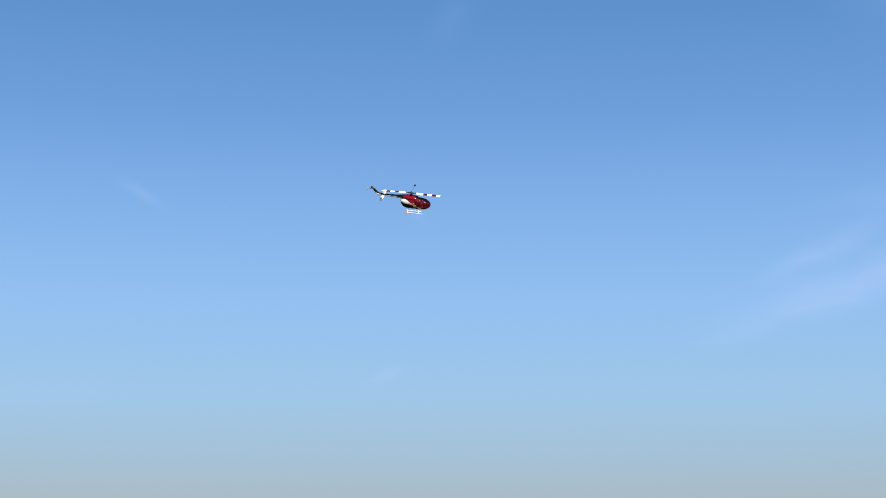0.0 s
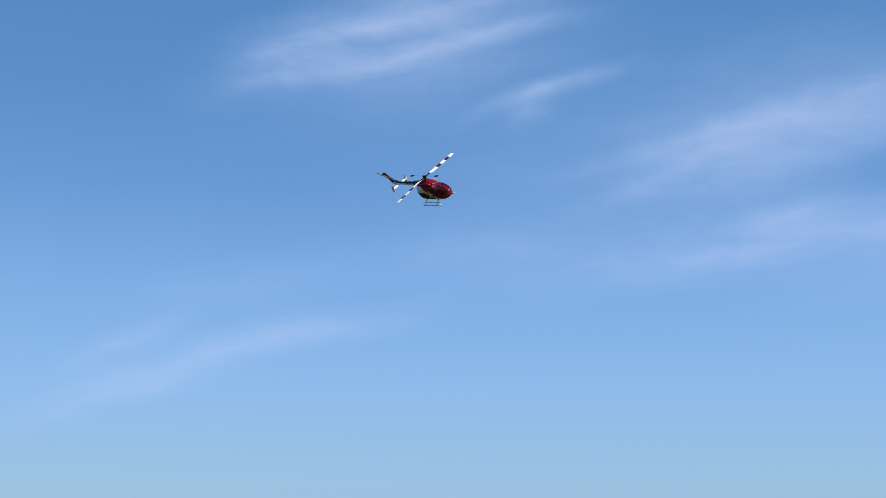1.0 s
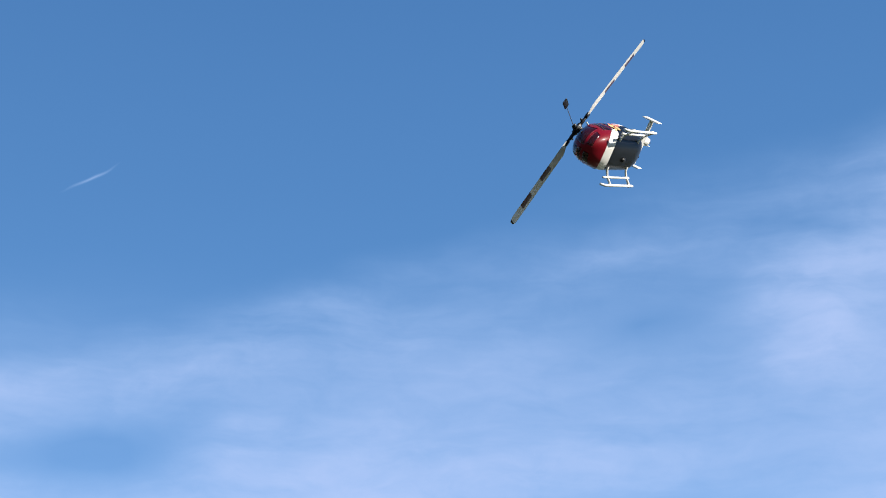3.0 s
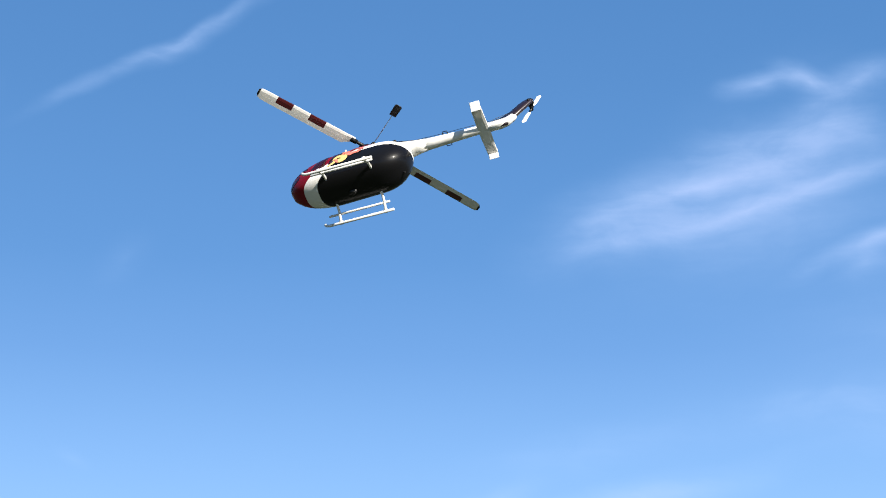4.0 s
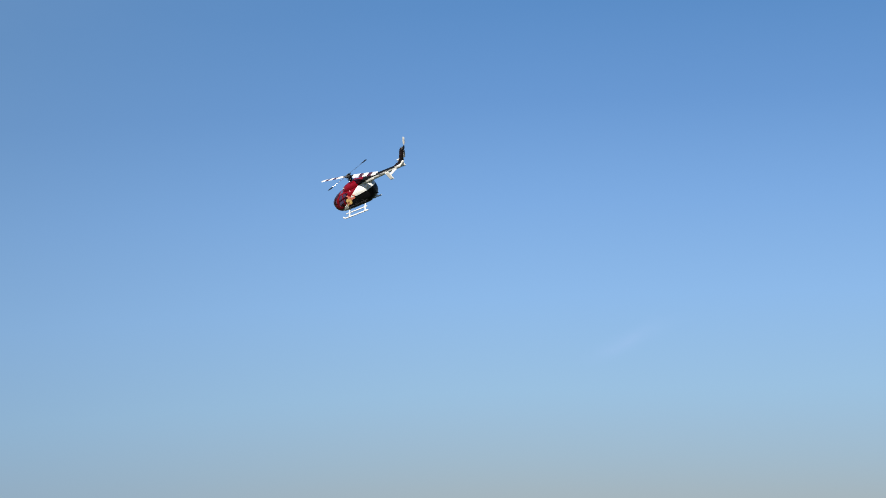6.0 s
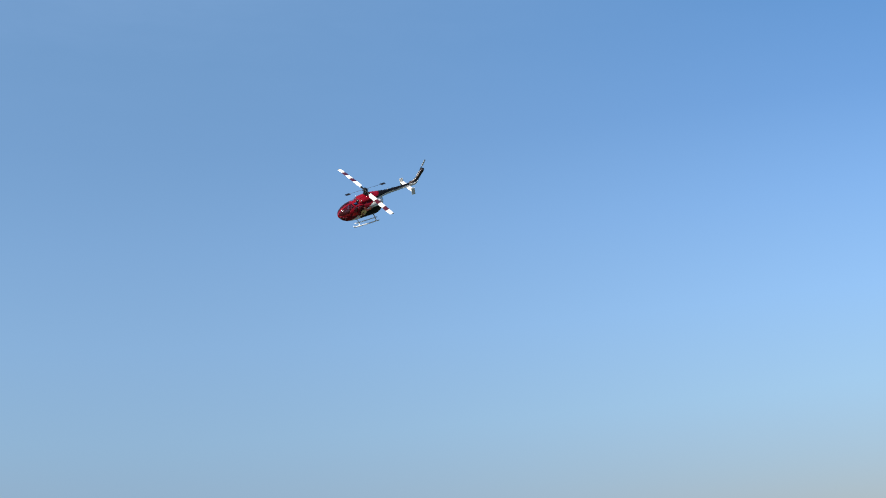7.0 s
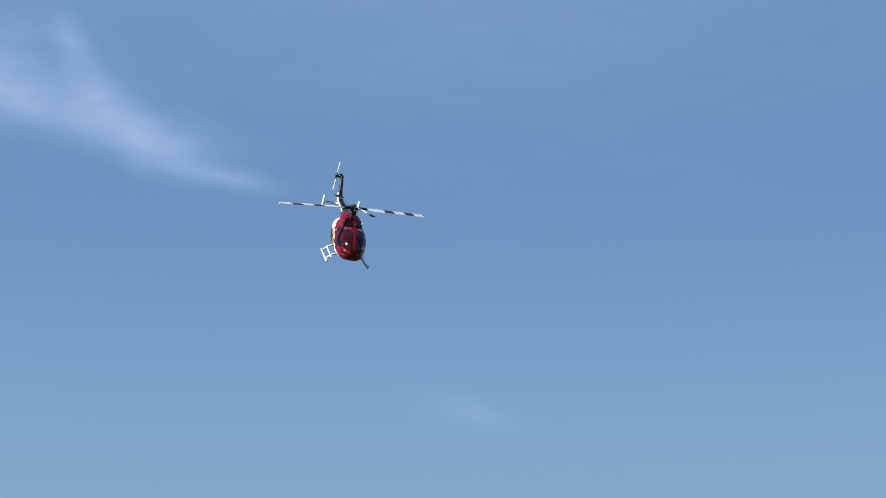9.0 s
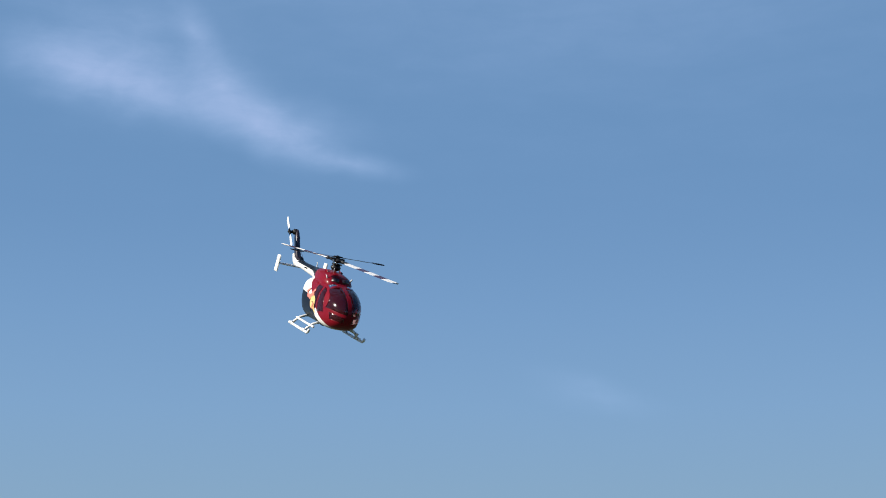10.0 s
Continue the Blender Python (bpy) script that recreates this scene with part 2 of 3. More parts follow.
WHITE = material("white_paint", (.60, .595, .575), .40, coat=.1, grain=.06, gloss=.3)[0]
BLACK = material("black_plastic", (.005, .005, .006), .45, grain=.3, gloss=.25)[0]
CARBON = material("carbon", (.010, .010, .011), .45, grain=.35, scale=160)[0]
BLADE = material("blade_paint", (.60, .59, .57), .55, grain=.08, gloss=.12)[0]
DARKRED = material("dark_red_paint", (.048, .002, .005), .35, coat=.2)[0]
RED = material("red_paint", (.17, .003, .008), .28, coat=.3, grain=.1)[0]
YELLOW = material("yellow_paint", (.62, .42, .15), .35, grain=.08)[0]
EMBLEM = material("emblem_red_paint", (.54, .15, .105), .35, grain=.1)[0]
STEEL = material("steel", (.55, .55, .56), .3, 1.0, grain=.1)[0]
MAROON = material("maroon_paint", (.011, .004, .006), .35, coat=.2, grain=.2)[0]
GRASS = material("field_grass", (.030, .042, .016), .9, grain=.45, scale=1.6, bump=.4)[0]


def canopy_glass():
    """Thin tinted glass: light goes through it, and it shines like glass at a slant."""
    m = bpy.data.materials.new("tinted_canopy_glass")
    m.use_nodes = True
    nt = m.node_tree
    nt.nodes.clear()
    clear, shine = nt.nodes.new("ShaderNodeBsdfTransparent"), nt.nodes.new("ShaderNodeBsdfGlossy")
    clear.inputs["Color"].default_value = (.72, .58, .61, 1)
    shine.inputs["Roughness"].default_value = 0.09
    both, slant, out = nt.nodes.new("ShaderNodeMixShader"), nt.nodes.new("ShaderNodeFresnel"), nt.nodes.new("ShaderNodeOutputMaterial")
    slant.inputs["IOR"].default_value = 1.5
    nt.links.new(slant.outputs[0], both.inputs[0])
    # a dark red film lies on the panes
    film, veil = nt.nodes.new("ShaderNodeBsdfDiffuse"), nt.nodes.new("ShaderNodeMixShader")
    film.inputs["Color"].default_value, veil.inputs[0].default_value = (.060, .005, .010, 1), 0.36
    nt.links.new(clear.outputs[0], veil.inputs[1])
    nt.links.new(film.outputs[0], veil.inputs[2])
    nt.links.new(veil.outputs[0], both.inputs[1])
    nt.links.new(shine.outputs[0], both.inputs[2])
    nt.links.new(both.outputs[0], out.inputs[0])
    return m


GLASS = canopy_glass()


def livery():
    """Red front, white sweep, black belly and tail top: the paint of the shell, laid out along it."""
    m, tint = material("livery_paint", (1, 1, 1), .38, coat=.2, grain=.05, gloss=.08)
    nt = m.node_tree
    coord = nt.nodes.new("ShaderNodeTexCoord")
    sep = nt.nodes.new("ShaderNodeSeparateXYZ")
    nt.links.new(coord.outputs["Object"], sep.inputs[0])
    x, z = sep.outputs[0], sep.outputs[2]

    def op(kind, a, b):
        n = nt.nodes.new("ShaderNodeMath")
        n.operation = kind
        for i, v in enumerate((a, b)):
            if isinstance(v, (int, float)):
                n.inputs[i].default_value = v
            else:
                nt.links.new(v, n.inputs[i])
        return n.outputs[0]

    def side(value):
        r = nt.nodes.new("ShaderNodeMapRange")
        r.inputs["From Min"].default_value, r.inputs["From Max"].default_value = -0.002, 0.002
        nt.links.new(value, r.inputs["Value"])
        return r.outputs[0]

    def mix(f, a, b):
        n = nt.nodes.new("ShaderNodeMix")
        n.data_type = "RGBA"
        for sock, v in ((n.inputs[0], f), (n.inputs[6], a), (n.inputs[7], b)):
            if isinstance(v, tuple):
                sock.default_value = v
            else:
                nt.links.new(v, sock)
        return n.outputs[2]

    zz = op("ADD", z, 0.405)
    is_red = side(op("SUBTRACT", op("ADD", x, op("MULTIPLY", zz, 1.85)), 0.366))
    lift = op("MULTIPLY", op("MAXIMUM", op("ADD", z, 0.248), 0.0), 18.0)
    pinch = op("MAXIMUM", op("SUBTRACT", 1.0, op("MULTIPLY", op("ABSOLUTE", op("ADD", z, 0.295), 0.0), 14.0)), 0.0)
    is_white = side(op("SUBTRACT", op("ADD", op("ADD", x, op("MULTIPLY", zz, 1.75)), lift), op("ADD", op("MULTIPLY", pinch, 0.065), 0.255)))
    is_top = side(op("ADD", op("ADD", z, op("MULTIPLY", x, 0.01)), op("ADD", op("MULTIPLY", op("MAXIMUM", op("ADD", x, 0.36), 0.0), 0.07), 0.128)))
    black, white, red = (.004, .004, .005, 1), (.60, .595, .575, 1), (.135, .002, .008, 1)
    c = mix(is_white, black, white)
    c = mix(is_top, c, black)
    c = mix(is_red, c, red)
    nt.links.new(c, tint.inputs[6])
    return m


LIVERY = livery()


# ---------------------------------------------------------------- mesh tools
def part(name, bm, mats, parent=None, label="", smooth=True):
    me = bpy.data.meshes.new(name)
    bmesh.ops.recalc_face_normals(bm, faces=bm.faces)
    bm.to_mesh(me)
    bm.free()
    for m in mats if isinstance(mats, (list, tuple)) else (mats,):
        me.materials.append(m)
    for p in me.polygons:
        p.use_smooth = smooth
    ob = new(name, me)
    ob.parent = parent
    return tagged(ob, label)


def loft(bm, rings, caps=True):
    """Skins closed rings of points."""
    vs = [[bm.verts.new(p) for p in r] for r in rings]
    n = len(vs[0])
    for a, b in zip(vs, vs[1:]):
        for i in range(n):
            bm.faces.new((a[i], a[(i + 1) % n], b[(i + 1) % n], b[i]))
    if caps:
        bm.faces.new(vs[0][::-1])
        bm.faces.new(vs[-1])
    return bm


def tube(bm, points, radius, sides=10):
    """A round bar along a bent line, rounded at its ends; radius may be a list."""
    pts = [Vector(p) for p in points]
    rad = list(radius) if isinstance(radius, (list, tuple)) else [radius] * len(pts)
    way0, way1 = (pts[1] - pts[0]).normalized(), (pts[-1] - pts[-2]).normalized()
    pts = [pts[0] - way0 * rad[0] * .5] + pts + [pts[-1] + way1 * rad[-1] * .5]
    rad = [rad[0] * .6] + rad + [rad[-1] * .6]
    ref = Vector((0.13, 0.31, 0.94))
    rings = []
    for i, p in enumerate(pts):
        w = (pts[min(i + 1, len(pts) - 1)] - pts[max(i - 1, 0)]).normalized()
        a = w.cross(ref)
        if a.length < 0.1:
            a = w.cross(Vector((1, 0, 0)))
        a.normalize()
        b = w.cross(a)
        rings.append([p + (a * math.cos(k * math.tau / sides) + b * math.sin(k * math.tau / sides)) * rad[i] for k in range(sides)])
    return loft(bm, rings)


def block(bm, centre, size, bevel=0.004, m=None):
    made = bmesh.ops.create_cube(bm, size=1.0)["verts"]
    bmesh.ops.scale(bm, vec=size, verts=made)
    edges = list({e for v in made for e in v.link_edges})
    got = bmesh.ops.bevel(bm, geom=edges, offset=bevel, segments=2, affect="EDGES", clamp_overlap=True)
    vs = list({v for f in got["faces"] for v in f.verts} | {v for v in made if v.is_valid})
    if m is not None:
        bmesh.ops.transform(bm, matrix=m, verts=vs)
    bmesh.ops.translate(bm, vec=centre, verts=vs)
    return bm


def slab(bm, outline, thick, axis=1, centre=0.0, taper=0.55):
    """A thin aerofoil-like plate from an outline of (a, b), thickest inside; axis: the way of its thickness."""
    cx = sum(p[0] for p in outline) / len(outline)
    cy = sum(p[1] for p in outline) / len(outline)

    def ring(k, d):
        out = []
        for a, b in outline:
            p = [cx + (a - cx) * k, cy + (b - cy) * k]
            p.insert(axis, centre + d)
            out.append(p)
        return out
    return loft(bm, [ring(taper, -thick / 2), ring(.93, -thick * .3), ring(1, 0), ring(.93, thick * .3), ring(taper, thick / 2)])


# ---------------------------------------------------------------- the ground
def build_ground():
    bm = bmesh.new()
    bmesh.ops.create_circle(bm, cap_ends=True, segments=96, radius=3500)
    tagged(part("ground", bm, GRASS, smooth=False), "flat mown grass of the flying field", "ground", kind="structure")


build_ground()

# ---------------------------------------------------------------- the helicopter
# its space: x to the nose, y to its left, z up, with the rotor head at the origin
TAIL = (-1.028, -0.045, 0.061)
ROTOR = 0.78


# roundness of the cabin's section above and below its widest line
ABOVE, BELOW = 0.79, 0.69


def sup(v, p):
    return math.copysign(abs(v) ** p, v)


def hump(u, p):
    return max(0.0, 1 - abs(min(max(u, 0.0), 1.0)) ** p) ** 0.5


def shell(x):
    """Half width, middle, height above and depth below it of the cabin shell at x."""
    nose, roof, floor_z, rear = -0.298, -0.130, -0.419, -0.225
    if x > 0.14:
        w = 0.140 * hump((x - 0.14) / 0.338, 2.3)
    elif x > -0.08:
        w = 0.140
    else:
        w = 0.140 * hump((-0.08 - x) / 0.222, 2.5)
    f = min(max((x + 0.315) / 0.805, 0), 1)
    zc = rear + (nose - rear) * min(1.0, f * 1.5)
    top = roof - zc
    if x > 0.10:
        top *= hump((x - 0.10) / 0.378, 1.75)
    elif x < -0.06:
        top *= hump((-0.06 - x) / 0.242, 2.6)
    low = zc - floor_z
    if x > 0.20:
        low *= hump((x - 0.20) / 0.278, 3.1)
    elif x < -0.08:
        low *= hump((-0.08 - x) / 0.222, 2.3)
    return w, zc, top, low


def on_shell(x, turn, out=0.0):
    """The point of the shell at x, turn degrees up from its left side, lifted by out."""
    w, zc, top, low = shell(x)
    c, s = math.cos(radians(turn)), math.sin(radians(turn))
    p = ABOVE if s > 0 else BELOW
    y, z = (w + out) * sup(c, p), ((top if s > 0 else low) + out) * sup(s, p)
    return Vector((x, y, zc + z))


def side_of_shell(x, z, sign, out):
    w, zc, top, low = shell(x)
    h, p = (top, 2 / ABOVE) if z > zc else (low, 2 / BELOW)
    u = min(abs(z - zc) / max(h, 1e-4), 0.98)
    return Vector((x, sign * ((w * (1 - u ** p) ** (1 / p)) + out), z))


# openings of the cabin: on the nose as corners (y, z), on the roof and sides as corners (x, turn)
NOSE_OPENINGS = (("windshield", ((.011, -.146), (.092, -.158), (.122, -.284), (.011, -.302)), "large tinted windshield pane"),
                 ("chin_window", ((.022, -.316), (.108, -.300), (.098, -.346), (.022, -.354)), "tinted chin window"))
SIDE_OPENINGS = (("roof_window", ((.176, 80), (.224, 82), (.228, 56), (.172, 57)), "tinted roof window"),
                 ("door_window", ((.184, 50), (.244, 46), (.312, -4), (.205, -10)), "tinted door window"),
                 ("side_window", ((.078, 45), (.168, 47), (.189, -8), (.087, -6)), "tinted side window"))


def within(corners, a, b):
    """Whether (a, b) lies inside the four corners."""
    turns = []
    for (a0, b0), (a1, b1) in zip(corners, corners[1:] + corners[:1]):
        turns.append((a1 - a0) * (b - b0) - (b1 - b0) * (a - a0) > 0)
    return all(turns) or not any(turns)


def framed(name, bm, grid, mats, parent, label):
    """A pane with its raised rubber and paint edge."""
    rim = grid[0] + [r[-1] for r in grid[1:]] + grid[-1][-2::-1] + [r[0] for r in grid[-2:0:-1]]
    line = [v.co.copy() for v in rim]
    ob = part(name, bm, mats, parent, label)
    bm = bmesh.new()
    tube(bm, line + line[:1], .0034, 6)
    part("window_frame", bm, LIVERY, ob, "red painted window frame")
    return ob


def pane(name, corners, parent, mats, out=0.0022, n=6, label="", mirror=False):
    """A curved pane on the shell between four corners (x, turn), with its edge turned in."""
    bm = bmesh.new()
    (a, b, c, d), grid = corners, []
    for i in range(n + 1):
        row = []
        for j in range(n + 1):
            u, v = i / n, j / n
            x = (a[0] * (1 - u) + b[0] * u) * (1 - v) + (d[0] * (1 - u) + c[0] * u) * v
            t = (a[1] * (1 - u) + b[1] * u) * (1 - v) + (d[1] * (1 - u) + c[1] * u) * v
            edge = i in (0, n) or j in (0, n)
            p = on_shell(x, t, -0.003 if edge else out)
            if mirror:
                p.y = -p.y
            row.append(bm.verts.new(p))
        grid.append(row)
    for i in range(n):
        for j in range(n):
            bm.faces.new((grid[i][j], grid[i + 1][j], grid[i + 1][j + 1], grid[i][j + 1]))
    return framed(name, bm, grid, mats, parent, label)


def front_point(y, z, out):
    """The point of the nose that lies ahead of (y, z), lifted by out."""
    lo, hi = 0.05, 0.4766
    for _ in range(30):
        x = (lo + hi) / 2
        w, zc, top, low = shell(x)
        h, q = (top, 2 / ABOVE) if z > zc else (low, 2 / BELOW)
        inside = (abs(y) / max(w, 1e-5)) ** q + (abs(z - zc) / max(h, 1e-5)) ** q < 1
        lo, hi = (x, hi) if inside else (lo, x)
    p = Vector((lo, y, z))
    return p + (p - Vector((0.22, 0, -0.275))).normalized() * out


def front_pane(name, corners, sign, parent, mats, label="", n=8):
    """A curved pane on the nose between four corners (y, z), with its edge turned in."""
    bm = bmesh.new()
    (a, b, c, d), grid = corners, []
    for i in range(n + 1):
        row = []
        for j in range(n + 1):
            u, v = i / n, j / n
            y = (a[0] * (1 - u) + b[0] * u) * (1 - v) + (d[0] * (1 - u) + c[0] * u) * v
            z = (a[1] * (1 - u) + b[1] * u) * (1 - v) + (d[1] * (1 - u) + c[1] * u) * v
            p = front_point(y, z, -0.003 if i in (0, n) or j in (0, n) else 0.0022)
            row.append(bm.verts.new((p.x, p.y * sign, p.z)))
        grid.append(row)
    for i in range(n):
        for j in range(n):
            bm.faces.new((grid[i][j], grid[i + 1][j], grid[i + 1][j + 1], grid[i][j + 1]))
    return framed(name, bm, grid, mats, parent, label)


def decal(name, outline, sign, parent, mats, out=0.0025, label=""):
    """A painted flat shape on the cabin's side, from an outline of (x, z)."""
    bm = bmesh.new()
    cx = sum(p[0] for p in outline) / len(outline)
    cz = sum(p[1] for p in outline) / len(outline)
    rings = []
    for k in (1.0, 0.66, 0.33):
        rings.append([bm.verts.new(side_of_shell(cx + (a - cx) * k, cz + (b - cz) * k, sign, out)) for a, b in outline])
    mid = bm.verts.new(side_of_shell(cx, cz, sign, out))
    n = len(outline)
    for r, q in zip(rings, rings[1:]):
        for i in range(n):
            bm.faces.new((r[i], r[(i + 1) % n], q[(i + 1) % n], q[i]))
    for i in range(n):
        bm.faces.new((rings[-1][i], rings[-1][(i + 1) % n], mid))
    return part(name, bm, mats, parent, label)


def build_helicopter():
    heli = tagged(new("model_helicopter"), "radio-controlled helicopter with red nose, white sweep and black belly, flying", "helicopter")

    # cabin shell
    bm = bmesh.new()
    rings = []
    n = 168
    for i in range(1, n):
        x = 0.088 + 0.389 * math.cos(math.pi * i / n)
        rings.append([on_shell(x, 360 * k / n) for k in range(n)])
    loft(bm, rings)
    holes = []
    for f in bm.faces:
        c = f.calc_center_median()
        if c.x > 0.25 and any(within(q, abs(c.y), c.z) for _, q, _ in NOSE_OPENINGS):
            holes.append(f)
        elif 0.06 < c.x < 0.33:
            w, zc, top, low = shell(c.x)
            h, p = (top, ABOVE) if c.z > zc else (low, BELOW)
            turn = math.degrees(math.atan2(sup((c.z - zc) / h, 1 / p), (abs(c.y) / w) ** (1 / p)))
            if any(within(q, c.x, turn) for _, q, _ in SIDE_OPENINGS):
                holes.append(f)
    bmesh.ops.delete(bm, geom=holes, context="FACES")
    cabin = part("cabin", bm, LIVERY, heli)

    # engine housing on the roof, running into the boom
    bm = bmesh.new()
    rings = []
    rows = ((.182, -.172, .030, .018), (.168, -.160, .068, .038), (.135, -.152, .090, .056), (.08, -.148, .099, .064), (.02, -.145, .101, .068),
            (-.05, -.142, .098, .068), (-.12, -.140, .089, .064), (-.19, -.139, .074, .056), (-.26, -.138, .058, .049), (-.33, -.137, .044, .041), (-.39, -.136, .037, .036))
    for x, zc, w, h in rows:
        rings.append([(x, w * sup(math.cos(k * math.tau / 28), .85), zc + h * sup(math.sin(k * math.tau / 28), .85)) for k in range(28)])
    loft(bm, rings)
    housing = part("engine_housing", bm, LIVERY, heli)
    for s in (1, -1):
        bm = bmesh.new()
        block(bm, (0.155, s * 0.035, -0.120), (0.014, 0.050, 0.036), 0.004, pose(0, 0, 0, 0, -38, s * 18))
        part("air_intake", bm, MAROON, housing, "dark red air intake")
        bm = bmesh.new()
        tube(bm, [(-.16, s * .062, -.122), (-.185, s * .066, -.117), (-.205, s * .068, -.115)], .010, 12)
        part("exhaust_pipe", bm, BLACK, housing, "short black exhaust pipe")
    for s in (1, -1):
        bm = bmesh.new()
        tube(bm, [(.115, s * .078, -.118), (.118, s * .088, -.098)], .0055, 8)
        part("lifting_lug", bm, WHITE, housing, "small white lug")
    for y in (.05, -.05):
        bm = bmesh.new()
        block(bm, (-.02, y, -.078), (.06, .006, .012), .002)
        part("roof_fairing", bm, LIVERY, housing)

    # tail boom, fin and tailplane
    bm = bmesh.new()
    tube(bm, [(-.33, 0, -.136), (-.45, 0, -.136), (-.62, 0, -.133), (-.78, 0, -.128), (-.845, 0, -.122)], [.040, .034, .029, .026, .023], 24)
    part("tail_boom", bm, LIVERY, heli)
    bm = bmesh.new()
    slab(bm, [(-.725, -.120), (-.815, -.110), (-.905, -.040), (-.990, .070), (-1.015, .088), (-1.058, .076), (-1.050, .050), (-.975, -.050), (-.900, -.150), (-.860, -.158)], .030, 1, 0.0, .62)
    fin = part("tail_fin", bm, MAROON, heli, "swept dark maroon tail fin")
    bm = bmesh.new()
    slab(bm, [(-.76, -.157), (-.86, -.157), (-.910, -.138), (-.958, -.082), (-.944, -.070), (-.905, -.098), (-.85, -.108), (-.76, -.110)], .046, 1, 0.0, .82)
    part("fin_flash", bm, WHITE, fin, "white flash at the foot of the fin")
    bm = bmesh.new()
    block(bm, (-1.030, -.010, .066), (.046, .040, .040), .008)
    tube(bm, [(-1.028, .014, .061), (-1.028, -.060, .061)], .009, 12)
    part("tail_gearbox", bm, BLACK, fin, "black tail gearbox")
    bm = bmesh.new()
    slab(bm, [(-.722, .168), (-.786, .168), (-.790, .0), (-.786, -.168), (-.722, -.168), (-.716, 0)], .013, 2, -.150, .55)
    plane = part("tailplane", bm, BLADE, heli, "white tailplane", False)
    for s in (1, -1):
        bm = bmesh.new()
        slab(bm, [(-.712, -.090), (-.776, -.090), (-.796, -.210), (-.734, -.210)], .012, 1, s * .171, .8)
        part("end_plate", bm, WHITE, plane, smooth=False)
    for s in (1, -1):
        bm = bmesh.new()
        tube(bm, [(-.50, s * .028, -.128), (-.50, s * .050, -.126), (-.53, s * .050, -.126), (-.53, s * .028, -.128)], .0028, 8)
        part("rod_guide", bm, BLACK, heli, "black wire guide on the boom")
    bm = bmesh.new()
    tube(bm, [(-.30, .030, -.098), (-.52, .036, -.120), (-.80, .028, -.108), (-.99, -.01, .03)], .0014, 8)
    part("control_rod", bm, CARBON, heli, "thin black control rod")
    bm = bmesh.new()
    tube(bm, [(-.40, 0, -.10), (-.405, 0, -.068)], .003, 8)
    part("antenna", bm, WHITE, heli)

    # windows
    for mir in (False, True):
        s = -1 if mir else 1
        for name, corners, label in NOSE_OPENINGS:
            front_pane(name, corners, s, cabin, GLASS, label, 10)
        for name, corners, label in SIDE_OPENINGS:
            pane(name, corners, cabin, GLASS, label=label, mirror=mir)
    # inside: floor and rear wall
    bm = bmesh.new()
    block(bm, (.19, 0, -.372), (.34, .20, .012), .004)
    part("cabin_floor", bm, RED, cabin, "red cabin floor")
    bm = bmesh.new()
    block(bm, (.03, 0, -.270), (.012, .225, .230), .004)
    part("rear_wall", bm, RED, cabin, "red wall behind the cabin")
    # door seams and fittings
    for s in (1, -1):
        for x0, x1 in ((.205, .262), (.085, .083)):
            bm = bmesh.new()
            pts = [side_of_shell(x0 + (x1 - x0) * k / 8, -.150 - .20 * k / 8, s, .0005) for k in range(9)]
            tube(bm, pts, .0016, 6)
            part("door_seam", bm, BLACK, cabin, "dark door seam")
        bm = bmesh.new()
        p = side_of_shell(.115, -.285, s, .004)
        block(bm, p, (.026, .006, .007), .002)
        part("door_handle", bm, BLACK, cabin, "small black door handle")

    # emblem: plain shapes, a yellow disc with red forms, on both sides
    for s in (1, -1):
        decal("emblem_disc", [(.108 + .048 * math.cos(k * math.tau / 18), -.285 + .044 * math.sin(k * math.tau / 18)) for k in range(18)], s, cabin, YELLOW, label="yellow painted disc")
        for k, (cx, cz, w, h, t) in enumerate(((.062, -.245, .088, .050, 28), (.016, -.258, .080, .036, -12), (.086, -.216, .050, .030, 50), (-.016, -.222, .060, .022, 35), (.128, -.306, .052, .026, 62))):
            c, q = math.cos(radians(t)), math.sin(radians(t))
            shape = [(-1, -.3), (-.55, -1), (.1, -.55), (.75, -.9), (1, -.1), (.6, .35), (.25, 1), (-.35, .5), (-.85, .75)]
            decal("emblem_shape", [(cx + (a * w * c - b * h * q) * .5, cz + (a * w * q + b * h * c) * .5) for a, b in shape], s, cabin, EMBLEM, .0035 + k * .0006, "plain red painted shape")
        decal("emblem_edge", [(.128, -.322), (.200, -.352), (.16, -.315), (.078, -.245), (.058, -.262)], s, cabin, YELLOW, .0030, "yellow painted edge")

    # skids: two legs a side carry a step rail and a runner
    for s in (1, -1):
        bm = bmesh.new()
        tube(bm, [(.312, s * .190, -.444), (.302, s * .190, -.457), (.280, s * .190, -.467), (.10, s * .190, -.468), (-.135, s * .190, -.467)], .0088, 12)
        runner = part("skid_runner", bm, WHITE, heli)
        bm = bmesh.new()
        tube(bm, [(.272, s * .152, -.426), (.08, s * .152, -.427), (-.118, s * .152, -.426)], .0075, 12)
        part("step_rail", bm, WHITE, runner)
        for x in (.205, -.085):
            bm = bmesh.new()
            tube(bm, [(x, s * .070, -.396), (x, s * .110, -.402), (x, s * .145, -.420), (x, s * .190, -.467)], .0082, 12)
            part("skid_leg", bm, WHITE, runner)
        for x in (.205, -.085):
            bm = bmesh.new()
            block(bm, (x, s * .190, -.463), (.030, .022, .020), .004)
            part("skid_clamp", bm, WHITE, runner)
    bm = bmesh.new()
    block(bm, (.07, -.03, -.418), (.05, .030, .024), .006)
